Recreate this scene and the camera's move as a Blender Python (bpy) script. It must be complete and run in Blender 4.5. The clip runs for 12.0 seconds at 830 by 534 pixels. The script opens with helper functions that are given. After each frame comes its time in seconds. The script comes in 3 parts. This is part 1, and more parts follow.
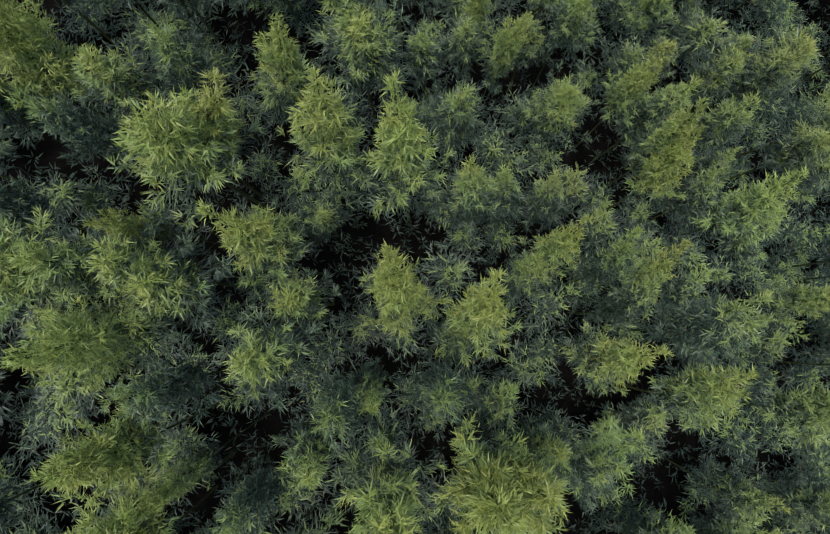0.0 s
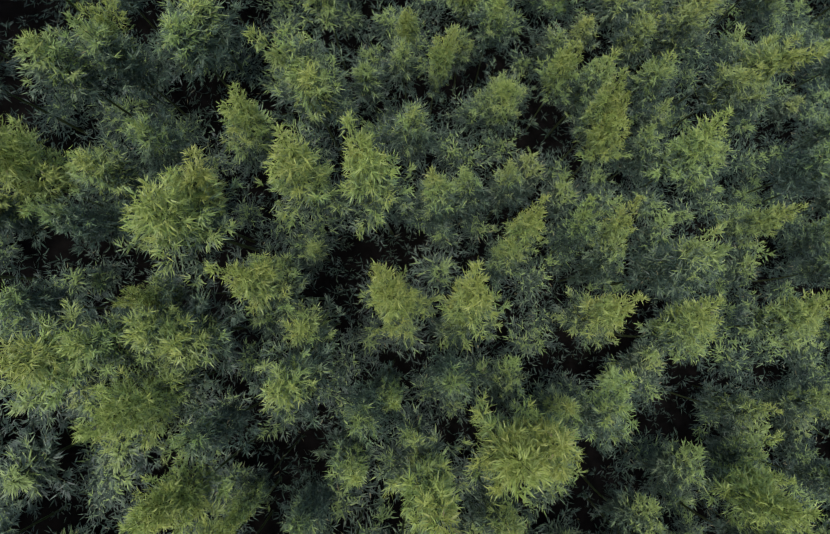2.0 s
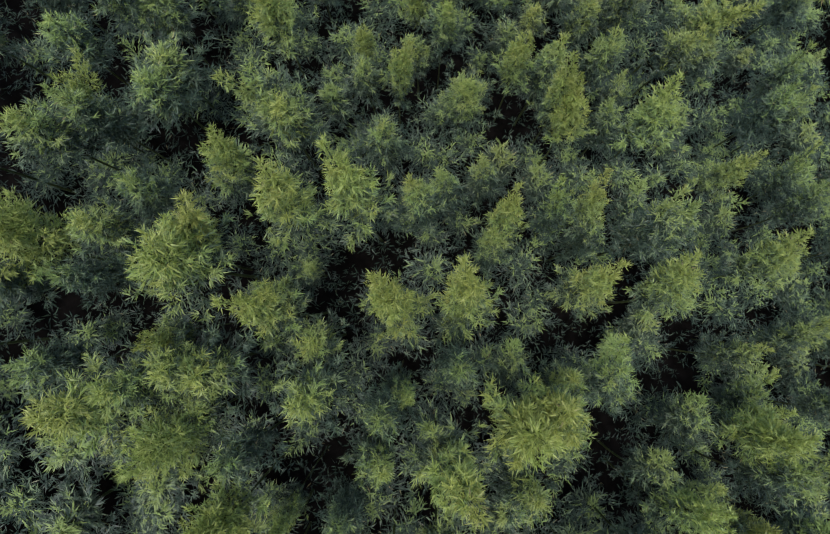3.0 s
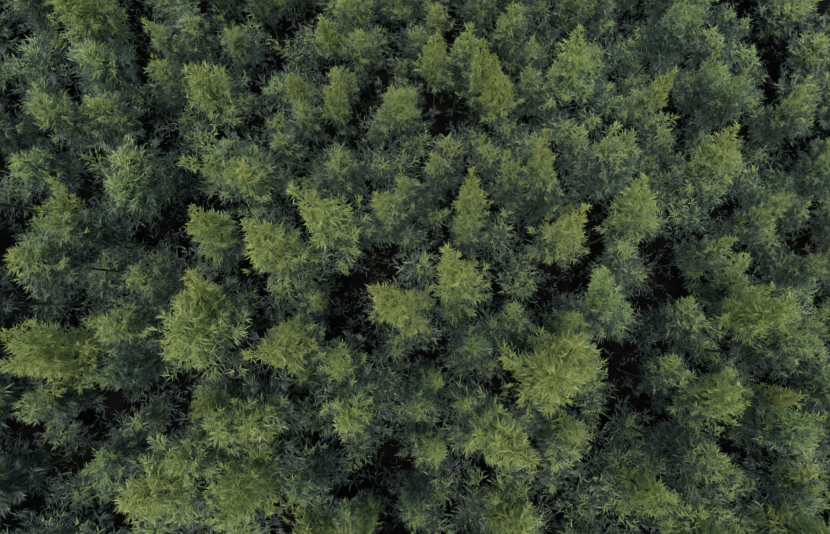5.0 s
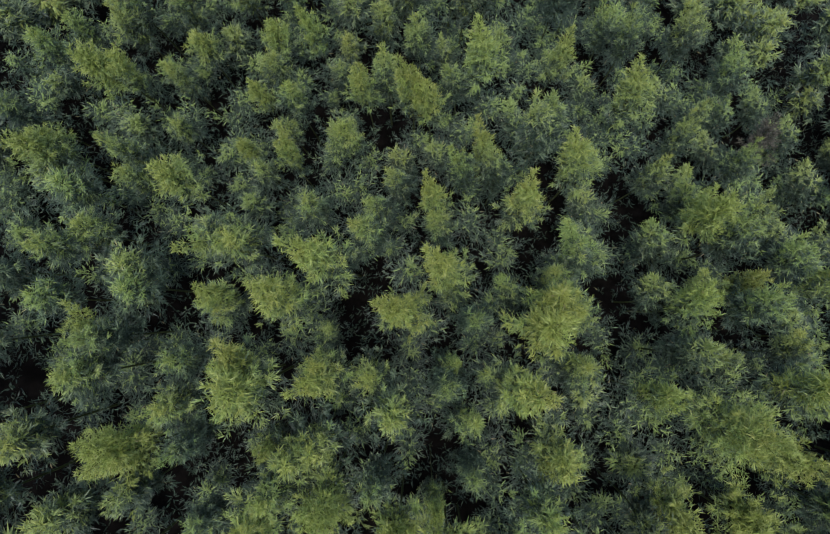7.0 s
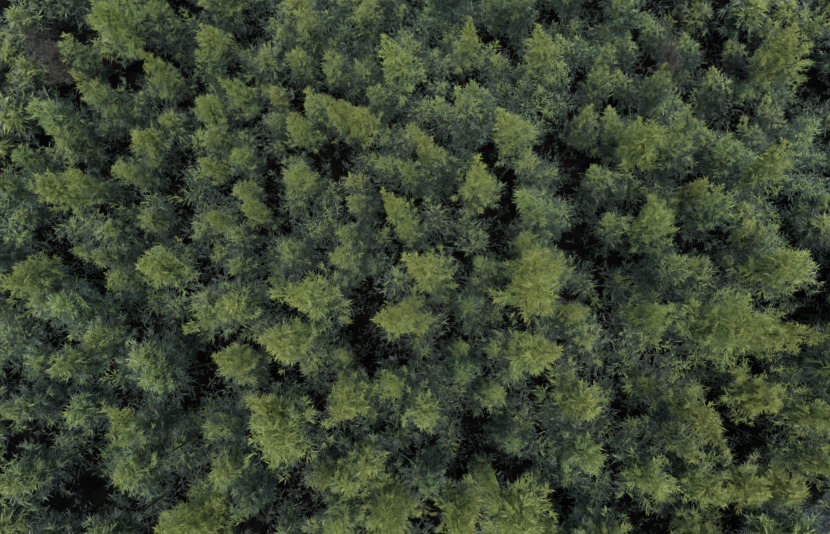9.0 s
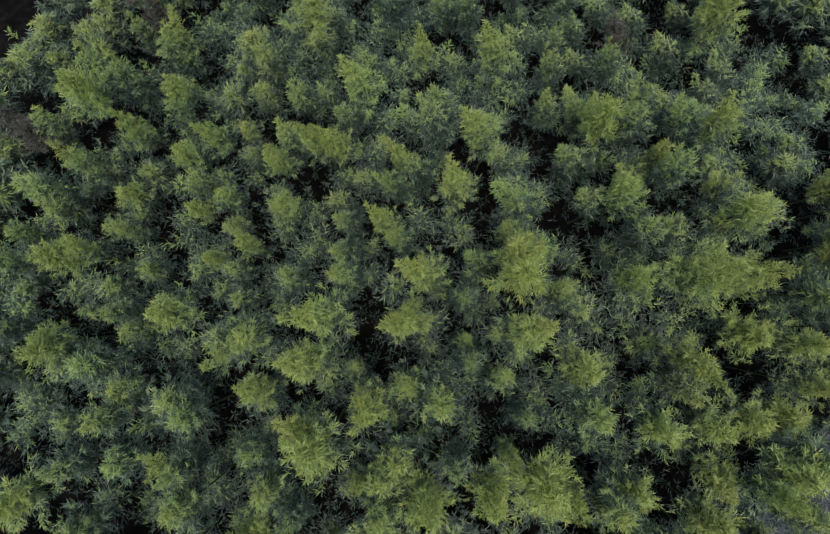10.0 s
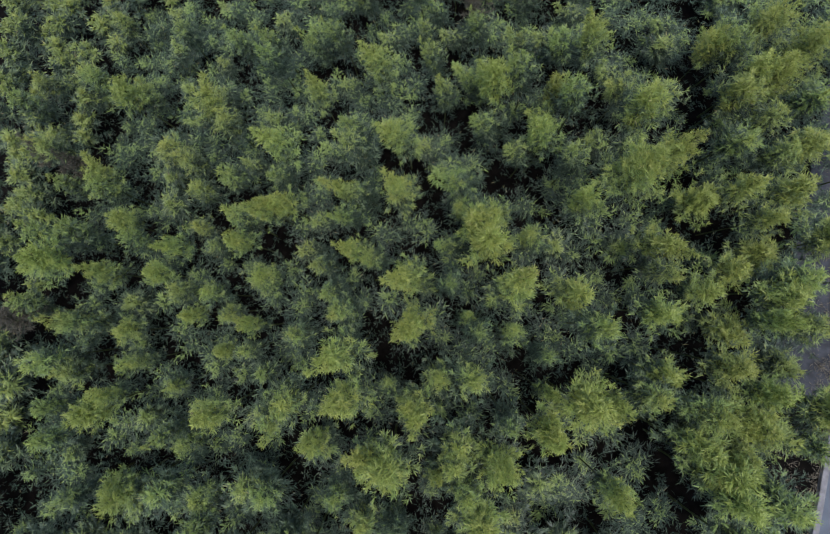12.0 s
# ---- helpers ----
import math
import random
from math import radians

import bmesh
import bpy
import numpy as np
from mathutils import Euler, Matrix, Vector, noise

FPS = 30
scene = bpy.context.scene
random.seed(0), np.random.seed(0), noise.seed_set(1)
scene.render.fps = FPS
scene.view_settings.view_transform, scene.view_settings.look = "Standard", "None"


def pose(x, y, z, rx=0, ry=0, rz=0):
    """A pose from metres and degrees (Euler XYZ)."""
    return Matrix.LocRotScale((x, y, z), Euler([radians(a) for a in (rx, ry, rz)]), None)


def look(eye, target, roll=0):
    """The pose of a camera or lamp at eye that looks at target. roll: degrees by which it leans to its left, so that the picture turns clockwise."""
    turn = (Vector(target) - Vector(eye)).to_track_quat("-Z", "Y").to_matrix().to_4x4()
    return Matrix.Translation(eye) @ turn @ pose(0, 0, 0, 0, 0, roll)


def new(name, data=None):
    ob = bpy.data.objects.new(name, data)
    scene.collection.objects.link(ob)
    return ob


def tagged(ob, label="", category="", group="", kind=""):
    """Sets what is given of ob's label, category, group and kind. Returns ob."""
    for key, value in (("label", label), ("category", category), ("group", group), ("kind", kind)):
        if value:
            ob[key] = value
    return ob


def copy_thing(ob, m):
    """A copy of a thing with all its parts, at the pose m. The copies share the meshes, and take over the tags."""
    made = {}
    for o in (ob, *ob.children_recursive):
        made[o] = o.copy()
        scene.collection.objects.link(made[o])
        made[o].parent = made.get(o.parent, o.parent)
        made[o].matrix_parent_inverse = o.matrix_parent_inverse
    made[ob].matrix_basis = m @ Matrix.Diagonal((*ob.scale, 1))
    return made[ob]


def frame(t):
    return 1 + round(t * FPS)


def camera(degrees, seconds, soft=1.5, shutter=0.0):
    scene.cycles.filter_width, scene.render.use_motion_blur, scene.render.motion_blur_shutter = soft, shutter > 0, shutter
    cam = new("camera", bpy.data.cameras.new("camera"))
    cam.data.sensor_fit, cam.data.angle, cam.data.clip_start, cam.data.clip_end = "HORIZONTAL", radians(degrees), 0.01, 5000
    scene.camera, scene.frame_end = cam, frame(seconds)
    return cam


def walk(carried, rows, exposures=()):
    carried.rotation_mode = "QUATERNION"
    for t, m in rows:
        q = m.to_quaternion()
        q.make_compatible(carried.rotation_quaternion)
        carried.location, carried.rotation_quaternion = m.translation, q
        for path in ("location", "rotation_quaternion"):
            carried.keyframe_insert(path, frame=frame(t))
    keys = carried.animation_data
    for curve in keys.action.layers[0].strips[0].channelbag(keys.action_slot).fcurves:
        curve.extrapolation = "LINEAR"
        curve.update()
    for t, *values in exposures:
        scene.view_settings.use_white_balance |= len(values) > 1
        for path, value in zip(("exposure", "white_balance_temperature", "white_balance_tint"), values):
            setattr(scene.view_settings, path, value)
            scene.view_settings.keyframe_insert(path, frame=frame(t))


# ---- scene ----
cam = camera(79.6, 12.0, soft=1.25)
METRES, EYE, TILT, LEAN, TURN = 10.0, 19.5, -86.0, 0.5, 0.0
ROWS = [
    (0.0, 0.0, 0.0, 0.0, 0.0, 0.0, -0.0),
    (0.5, 0.0013, -0.0435, 0.0047, -0.12, -0.05, 0.84),
    (1.0, 0.0046, -0.0798, 0.0106, -0.34, -0.07, 4.17),
    (1.5, 0.0086, -0.1113, 0.0142, -0.57, -0.07, 8.43),
    (2.0, 0.0142, -0.1465, 0.0169, -0.83, -0.09, 12.98),
    (2.5, 0.0171, -0.1847, 0.0188, -1.08, -0.15, 17.53),
    (3.0, 0.0224, -0.2234, 0.0192, -1.42, -0.22, 22.12),
    (5.0, 0.0119, -0.3801, 0.0185, -3.02, -0.76, 40.52),
    (5.5, 0.0102, -0.4219, 0.0194, -3.57, -1.11, 45.14),
    (6.0, 0.0075, -0.4637, 0.022, -4.2, -1.52, 49.75),
    (6.5, 0.0069, -0.5055, 0.0224, -4.96, -2.05, 54.38),
    (7.0, 0.0077, -0.5478, 0.0228, -5.9, -2.76, 58.97),
    (9.0, 0.0202, -0.7215, 0.0234, -15.75, -11.79, 77.07),
    (9.5, 0.0211, -0.7651, 0.0246, -24.69, -20.51, 81.55),
    (10.0, 0.0211, -0.8107, 0.0261, -55.2, -50.79, 85.74),
    (10.5, 0.0206, -0.8577, 0.0247, -135.03, -130.38, 85.13),
    (11.0, 0.0196, -0.9042, 0.0236, -161.41, -156.48, 79.66),
    (11.5, 0.0189, -0.9512, 0.0214, -169.17, -163.97, 73.25),
    (12.0, 0.0169, -0.9962, 0.0197, -172.67, -167.16, 66.64),
]
walk(cam, [(t, pose(0, 0, EYE, TILT, LEAN, TURN) @ pose(METRES * x, METRES * y, METRES * z, 90 + pitch, roll, yaw)) for t, x, y, z, yaw, pitch, roll in ROWS])

# ---- light: a soft overcast day ----
SUN_UP, SUN_ROUND = 80.0, 250.0
world = bpy.data.worlds.new("world")
scene.world = world
world.use_nodes = True
wn = world.node_tree
sky = wn.nodes.new("ShaderNodeTexSky")
sky.sky_type, sky.sun_disc = "NISHITA", False
sky.sun_elevation, sky.sun_rotation = radians(SUN_UP), radians(SUN_ROUND)
wn.links.new(sky.outputs["Color"], wn.nodes["Background"].inputs["Color"])
wn.nodes["Background"].inputs["Strength"].default_value = 0.102
sun = new("sun", bpy.data.lights.new("sun", "SUN"))
sun.data.energy, sun.data.angle, sun.data.color = 1.5, radians(40), (1.0, 0.995, 1.0)
up, rnd = radians(SUN_UP), radians(SUN_ROUND)
sun.matrix_world = look((math.sin(rnd) * math.cos(up) * 60, math.cos(rnd) * math.cos(up) * 60, math.sin(up) * 60), (0, 0, 0))
scene.view_settings.exposure = 0.71


# ---- materials ----
def material(name):
    m = bpy.data.materials.new(name)
    m.use_nodes = True
    return m, m.node_tree, m.node_tree.nodes["Principled BSDF"]


def ramp(nt, source, *stops):
    node = nt.nodes.new("ShaderNodeValToRGB")
    e = node.color_ramp.elements
    while len(e) < len(stops):
        e.new(0.5)
    for k, (at, colour) in zip(e, stops):
        k.position, k.color = at, (*colour, 1)
    nt.links.new(source, node.inputs["Fac"])
    return node.outputs["Color"]


def leaf_material(name, dark, mid, light, gloss):
    m, nt, b = material(name)
    geo = nt.nodes.new("ShaderNodeNewGeometry")
    info = nt.nodes.new("ShaderNodeObjectInfo")
    own = ramp(nt, geo.outputs["Random Per Island"], (0.0, dark), (0.55, mid), (0.985, light), (1.0, (0.27, 0.22, 0.10)))
    hsv = nt.nodes.new("ShaderNodeHueSaturation")
    hue = nt.nodes.new("ShaderNodeMapRange")
    hue.inputs["To Min"].default_value, hue.inputs["To Max"].default_value = 0.486, 0.511
    nt.links.new(info.outputs["Random"], hue.inputs["Value"])
    nt.links.new(hue.outputs["Result"], hsv.inputs["Hue"])
    tone = nt.nodes.new("ShaderNodeMath")
    tone.operation = "PINGPONG"
    tone.inputs[1].default_value = 0.18
    nt.links.new(info.outputs["Random"], tone.inputs[0])
    value = nt.nodes.new("ShaderNodeMath")
    value.inputs[1].default_value = 0.90
    nt.links.new(tone.outputs["Value"], value.inputs[0])
    nt.links.new(value.outputs["Value"], hsv.inputs["Value"])
    nt.links.new(own, hsv.inputs["Color"])
    nt.links.new(hsv.outputs["Color"], b.inputs["Base Color"])
    b.inputs["Roughness"].default_value = gloss
    b.inputs["Specular IOR Level"].default_value = 0.38
    thin = nt.nodes.new("ShaderNodeBsdfTranslucent")
    nt.links.new(hsv.outputs["Color"], thin.inputs["Color"])
    mix = nt.nodes.new("ShaderNodeMixShader")
    mix.inputs["Fac"].default_value = 0.11
    nt.links.new(b.outputs["BSDF"], mix.inputs[1])
    nt.links.new(thin.outputs["BSDF"], mix.inputs[2])
    nt.links.new(mix.outputs["Shader"], nt.nodes["Material Output"].inputs["Surface"])
    return m


def rough_material(name, scale, rough, *stops):
    m, nt, b = material(name)
    co = nt.nodes.new("ShaderNodeTexCoord")
    big = nt.nodes.new("ShaderNodeTexNoise")
    big.inputs["Scale"].default_value, big.inputs["Detail"].default_value = scale, 8
    nt.links.new(co.outputs["Object"], big.inputs["Vector"])
    nt.links.new(ramp(nt, big.outputs["Fac"], *stops), b.inputs["Base Color"])
    b.inputs["Roughness"].default_value = rough
    bump = nt.nodes.new("ShaderNodeBump")
    fine = nt.nodes.new("ShaderNodeTexNoise")
    fine.inputs["Scale"].default_value, fine.inputs["Detail"].default_value = scale * 9, 6
    nt.links.new(co.outputs["Object"], fine.inputs["Vector"])
    nt.links.new(fine.outputs["Fac"], bump.inputs["Height"])
    bump.inputs["Strength"].default_value = 0.5
    nt.links.new(bump.outputs["Normal"], b.inputs["Normal"])
    return m


# Dark to bright set: leaf growth and the crown's own shade share these colours.
LEAF_GREEN = leaf_material("bamboo_leaf_old_shaded", (0.028, 0.047, 0.031), (0.045, 0.074, 0.047), (0.086, 0.124, 0.077), 0.42)
LEAF_MID = leaf_material("bamboo_leaf_grown_half_shaded", (0.066, 0.097, 0.059), (0.098, 0.14, 0.082), (0.16, 0.203, 0.116), 0.42)
LEAF_YOUNG = leaf_material("bamboo_leaf_young_half_lit", (0.116, 0.163, 0.078), (0.162, 0.219, 0.103), (0.235, 0.294, 0.146), 0.44)
LEAF_FRESH = leaf_material("bamboo_leaf_fresh_lit", (0.186, 0.246, 0.068), (0.258, 0.334, 0.09), (0.345, 0.416, 0.135), 0.48)
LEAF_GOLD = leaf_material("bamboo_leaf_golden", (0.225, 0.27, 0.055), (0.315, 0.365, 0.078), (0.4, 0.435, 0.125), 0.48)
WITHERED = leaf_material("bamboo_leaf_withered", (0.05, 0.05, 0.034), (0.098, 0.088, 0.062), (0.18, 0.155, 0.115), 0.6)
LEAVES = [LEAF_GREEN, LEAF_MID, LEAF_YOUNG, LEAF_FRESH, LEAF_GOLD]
CULM = rough_material("bamboo_culm", 6, 0.45, (0.3, (0.05, 0.07, 0.025)), (0.7, (0.10, 0.11, 0.045)))
# Litter brown taken down to near black to hold the canopy's shade.
SOIL = rough_material("leaf_litter_shaded", 1.3, 0.95, (0.3, (0.004, 0.0034, 0.003)), (0.5, (0.007, 0.006, 0.0052)), (0.75, (0.016, 0.013, 0.011)))

ASPHALT = rough_material("asphalt", 2.0, 0.85, (0.3, (0.022, 0.022, 0.025)), (0.55, (0.042, 0.043, 0.050)), (0.8, (0.075, 0.077, 0.088)))
KERB = rough_material("kerb_concrete", 3.0, 0.85, (0.3, (0.16, 0.15, 0.15)), (0.7, (0.30, 0.28, 0.28)))
CONCRETE = rough_material("road_concrete", 0.9, 0.8, (0.3, (0.09, 0.10, 0.12)), (0.6, (0.125, 0.14, 0.165)), (0.8, (0.16, 0.175, 0.20)))
DRY = rough_material("dry_leaf", 8.0, 0.8, (0.3, (0.10, 0.08, 0.05)), (0.7, (0.26, 0.22, 0.16)))
for m in (SOIL, CULM):
    m.node_tree.nodes["Principled BSDF"].inputs["Specular IOR Level"].default_value = 0.02


# ---- the hillside ----
def slope_z(x, y):
    """The even slope, falling towards +x; far out it levels off."""
    return 0.2 - 0.33 * 60 * math.tanh(x / 60) - 0.05 * 60 * math.tanh(y / 60)


def from_road(x, y):
    """Metres along the road and across it; the kerb lies at 20.5 across."""
    return 0.705 * x - 0.71 * y, -0.71 * x - 0.705 * y


def on_road(along, across):
    return 0.705 * along - 0.71 * across, -0.71 * along - 0.705 * across


def ground_z(x, y):
    along, across = from_road(x, y)
    k = min(max((across - 15.4) / 2.5, 0), 1)
    k = k * k * (3 - 2 * k)
    shelf = slope_z(*on_road(along, 19.3))
    rough = 0.35 * noise.noise((x * 0.25, y * 0.25, 0.0)) + 0.08 * noise.noise((x * 1.3, y * 1.3, 5.0))
    return (1 - k) * (slope_z(x, y) + rough) + k * (shelf + 0.06 * rough)


def grid_mesh(name, lines_x, lines_y, height):
    verts = [(x, y, height(x, y)) for y in lines_y for x in lines_x]
    n = len(lines_x)
    faces = [(j * n + i, j * n + i + 1, (j + 1) * n + i + 1, (j + 1) * n + i) for j in range(len(lines_y) - 1) for i in range(n - 1)]
    me = bpy.data.meshes.new(name)
    me.from_pydata(verts, [], faces)
    me.shade_smooth()
    return me


def spread(near, far, step):
    inner = [k * step for k in range(-round(near / step), round(near / step) + 1)]
    outer = [near * (far / near) ** (k / 12) for k in range(1, 13)]
    return [-v for v in reversed(outer)] + inner + outer


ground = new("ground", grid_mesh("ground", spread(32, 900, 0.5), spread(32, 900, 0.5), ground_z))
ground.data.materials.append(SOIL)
tagged(ground, "forest floor with leaf litter on a slope, dark brown deepened by painted shade", "ground", kind="structure")


def strip(name, along_from, along_to, across_from, across_to, lift, thick, mat, label, category):
    """A long paved strip that follows the road's line, with worn edges."""
    bm = bmesh.new()
    rng = random.Random(len(name))
    steps = round((along_to - along_from) / 0.5)
    rows = []
    for k in range(steps + 1):
        a = along_from + (along_to - along_from) * k / steps
        z = slope_z(*on_road(a, 19.3)) + lift
        wear = rng.uniform(-0.02, 0.02)
        e = min(0.02, thick / 3)
        profile = ((across_from + wear, z - thick), (across_from + wear, z - e), (across_from + wear + e, z), (across_to - e, z), (across_to, z - e), (across_to, z - thick))
        rows.append([bm.verts.new((*on_road(a, c), h)) for c, h in profile])
    for p, q in zip(rows, rows[1:]):
        for k in range(5):
            bm.faces.new((p[k], p[k + 1], q[k + 1], q[k]))
    bmesh.ops.recalc_face_normals(bm, faces=bm.faces)
    me = bpy.data.meshes.new(name)
    bm.to_mesh(me)
    bm.free()
    me.materials.append(mat)
    return tagged(new(name, me), label, category, kind="structure")


strip("pavement", 3.2, 60, 17.3, 20.5, 0.06, 0.5, ASPHALT, "slate-grey asphalt pavement between the bamboo and the kerb", "pavement")
strip("kerb", -60, 60, 20.5, 20.8, 0.2, 0.7, KERB, "pale worn concrete kerb along the road", "kerb")
strip("road", -60, 60, 20.8, 26.2, 0.1, 0.5, CONCRETE, "pale blue-grey concrete road", "road")


# ---- bamboo ----
def tube(path, radii, sides):
    """Vertices and faces of a bent, tapered tube."""
    verts, faces = [], []
    for k, (p, r) in enumerate(zip(path, radii)):
        ahead = (path[min(k + 1, len(path) - 1)] - path[max(k - 1, 0)]).normalized()
        side = ahead.cross((0.3, 1, 0.1)).normalized()
        other = ahead.cross(side)
        for s in range(sides):
            a = math.tau * s / sides
            verts.append(p + r * (math.cos(a) * side + math.sin(a) * other))
        if k:
            faces += [((k - 1) * sides + s, (k - 1) * sides + (s + 1) % sides, k * sides + (s + 1) % sides, k * sides + s) for s in range(sides)]
    faces.append(tuple(range((len(path) - 1) * sides, len(path) * sides)))
    return verts, faces


def mesh_of(name, verts, faces, mats, index=None, smooth=False):
    me = bpy.data.meshes.new(name)
    me.from_pydata(verts, [], faces)
    for m in mats:
        me.materials.append(m)
    if index is not None:
        me.polygons.foreach_set("material_index", index)
    if smooth:
        me.shade_smooth()
    return me


def plume(rng, foot, tip, radius, sprigs, leaf, lightness):
    """One feathery spray: sprigs of narrow blades round the line from foot to tip. Returns the blades' corners and each
    one's tone: 0 old and shaded, 4 golden.
    """
    foot, tip = np.array(foot), np.array(tip)
    line = tip - foot
    ahead = line / np.linalg.norm(line)
    s = 1 - rng.random(sprigs) ** 0.75
    s[:2] = 0.97, 1.0
    away = rng.normal(0, 1, (sprigs, 3))
    away -= (away @ ahead)[:, None] * ahead
    away /= np.linalg.norm(away, axis=1)[:, None]
    far = radius * (1 - s) ** 0.68 * np.minimum(1, 0.45 + 1.8 * s) * rng.uniform(0.15, 1.0, sprigs) ** 0.7
    root = foot + s[:, None] * line + far[:, None] * away + rng.normal(0, 0.03, (sprigs, 3))
    lean = (0.60 + 0.2 * s)[:, None] * ahead + away * (0.85 - 0.45 * s)[:, None] + (0, 0, 0.03)
    # Tone falls towards foot and rim: older leaves, with shade coloured in.
    age_shade = lightness + 0.85 * (s - 0.45) - 0.30 * (far / radius - 0.4) + rng.normal(0, 0.08) + rng.normal(0, 0.07, sprigs)
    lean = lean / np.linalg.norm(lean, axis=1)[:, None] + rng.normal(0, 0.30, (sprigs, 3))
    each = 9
    root, lean, age_shade = (np.repeat(v, each, axis=0) for v in (root, lean, age_shade))
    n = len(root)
    age_shade = age_shade + rng.normal(0, 0.06, n)
    tone_step = (age_shade > 0.26).astype(int) + (age_shade > 0.48) + (age_shade > 0.72) + (age_shade > 1.28)
    way = lean / np.linalg.norm(lean, axis=1)[:, None] + rng.normal(0, 0.42, (n, 3))
    way /= np.linalg.norm(way, axis=1)[:, None]
    side = np.cross(way, rng.normal(0, 0.45, (n, 3)) + (0, 0, 1))
    side /= np.linalg.norm(side, axis=1)[:, None]
    long = rng.uniform(0.13, 0.25, (n, 1)) * leaf
    sag = np.c_[np.zeros((n, 2)), -(0.05 + 0.22 * rng.random((n, 1))) * long]
    root = root + way * rng.uniform(-0.10, 0.12, (n, 1)) * leaf
    broad = long * rng.uniform(0.068, 0.088, (n, 1)) * leaf ** 0.5
    return np.stack([root - side * broad, root + side * broad + way * 0.2 * long, root + way * long + sag], 1), tone_step


def bamboo_variant(seed, crown, radius, sprigs, lightness, nod, leaf=1.0, split=False, leaves=LEAVES):
    """A bamboo plant TALL high; its crown is that long and wide, of one leading spray and side sprays on ascending branches, and its top arches over by nod along x. Split: each side spray is a mesh of its own, with its branch."""
    rng = np.random.default_rng(seed)

    def axis(u):
        return Vector((nod * u ** 3, 0.25 * math.sin(u * 2.5 + seed) * u * (1 - u), TALL * u))

    plant = new("bamboo")
    path, radii = [], []
    for k in range(15):
        u = k / 14
        r = 0.045 * (1 - u) ** 0.8 + 0.004
        path += [axis(u), axis(u) + Vector((0, 0, 0.02))]
        radii += [r * 1.12, r]
    stems = [tube(path, radii, 5)]
    sprays = [(axis(1 - 0.85 * crown / TALL), axis(1), 0.50 * radius, 6.6, None)]
    count, turn = 24, rng.uniform(0, 6)
    for k in range(count):
        w = (k + rng.uniform(0, 0.9)) / count           # 0 at the crown's foot, 1 near its tip
        turn += 2.4 + rng.uniform(-0.5, 0.5)
        reach = radius * (0.98 - 0.82 * w) * rng.uniform(0.75, 1.1)
        foot = axis(1 - crown / TALL * (1 - 0.66 * w))
        rise = crown * rng.uniform(0.20, 0.30) + 0.3 * reach
        end = foot + Vector((math.cos(turn) * reach, math.sin(turn) * reach, rise))
        branch = tube([foot, foot.lerp(end, 0.5) + Vector((0, 0, 0.12 * rise)), end], (0.012, 0.008, 0.002), 3)
        sprays.append((foot.lerp(end, 0.12), end, 0.29 * radius * rng.uniform(0.85, 1.2), 1.05 - 0.4 * w, branch))
    whole = sum(p[3] for p in sprays)
    # Lower sprays take darker leaves: growth plus painted-in shade.
    parts = [plume(rng, f, t, r, max(6, round(sprigs * n / whole)), leaf, lightness + 1.9 * ((t.z - TALL) / crown + 0.27)) for f, t, r, n, _ in sprays]
    if not split:
        stems += [p[4] for p in sprays[1:]]
    bv, bf = [], []
    for tv, tf in stems:
        bf += [tuple(i + len(bv) for i in face) for face in tf]
        bv += tv
    culm = new("culm", mesh_of("culm", bv, bf, [CULM], smooth=True))
    culm.parent = plant
    groups = [([p], q[4]) for p, q in zip(parts, sprays)] if split else [(parts, None)]
    crown_ob = None
    for group, branch in groups:
        corners = np.concatenate([c for c, _ in group]).reshape(-1, 3)
        index = np.concatenate([y for _, y in group]).tolist()
        verts, faces = corners.tolist(), np.arange(len(corners)).reshape(-1, 3).tolist()
        if branch:
            faces += [tuple(i + len(verts) for i in face) for face in branch[1]]
            verts += [tuple(v) for v in branch[0]]
            index += [len(LEAVES)] * len(branch[1])
        name = "spray" if crown_ob else "crown"
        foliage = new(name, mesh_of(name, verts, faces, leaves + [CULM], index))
        foliage.parent = crown_ob or plant
        crown_ob = crown_ob or foliage
    return plant


TALL = 8.0
SHAPES = ((3.7, 1.25, 0.3), (3.1, 1.35, 0.2), (4.0, 1.15, 0.8), (3.8, 1.2, 1.4), (4.2, 1.2, 2.1))    # crown's length and radius, arch
VARIANTS = {}
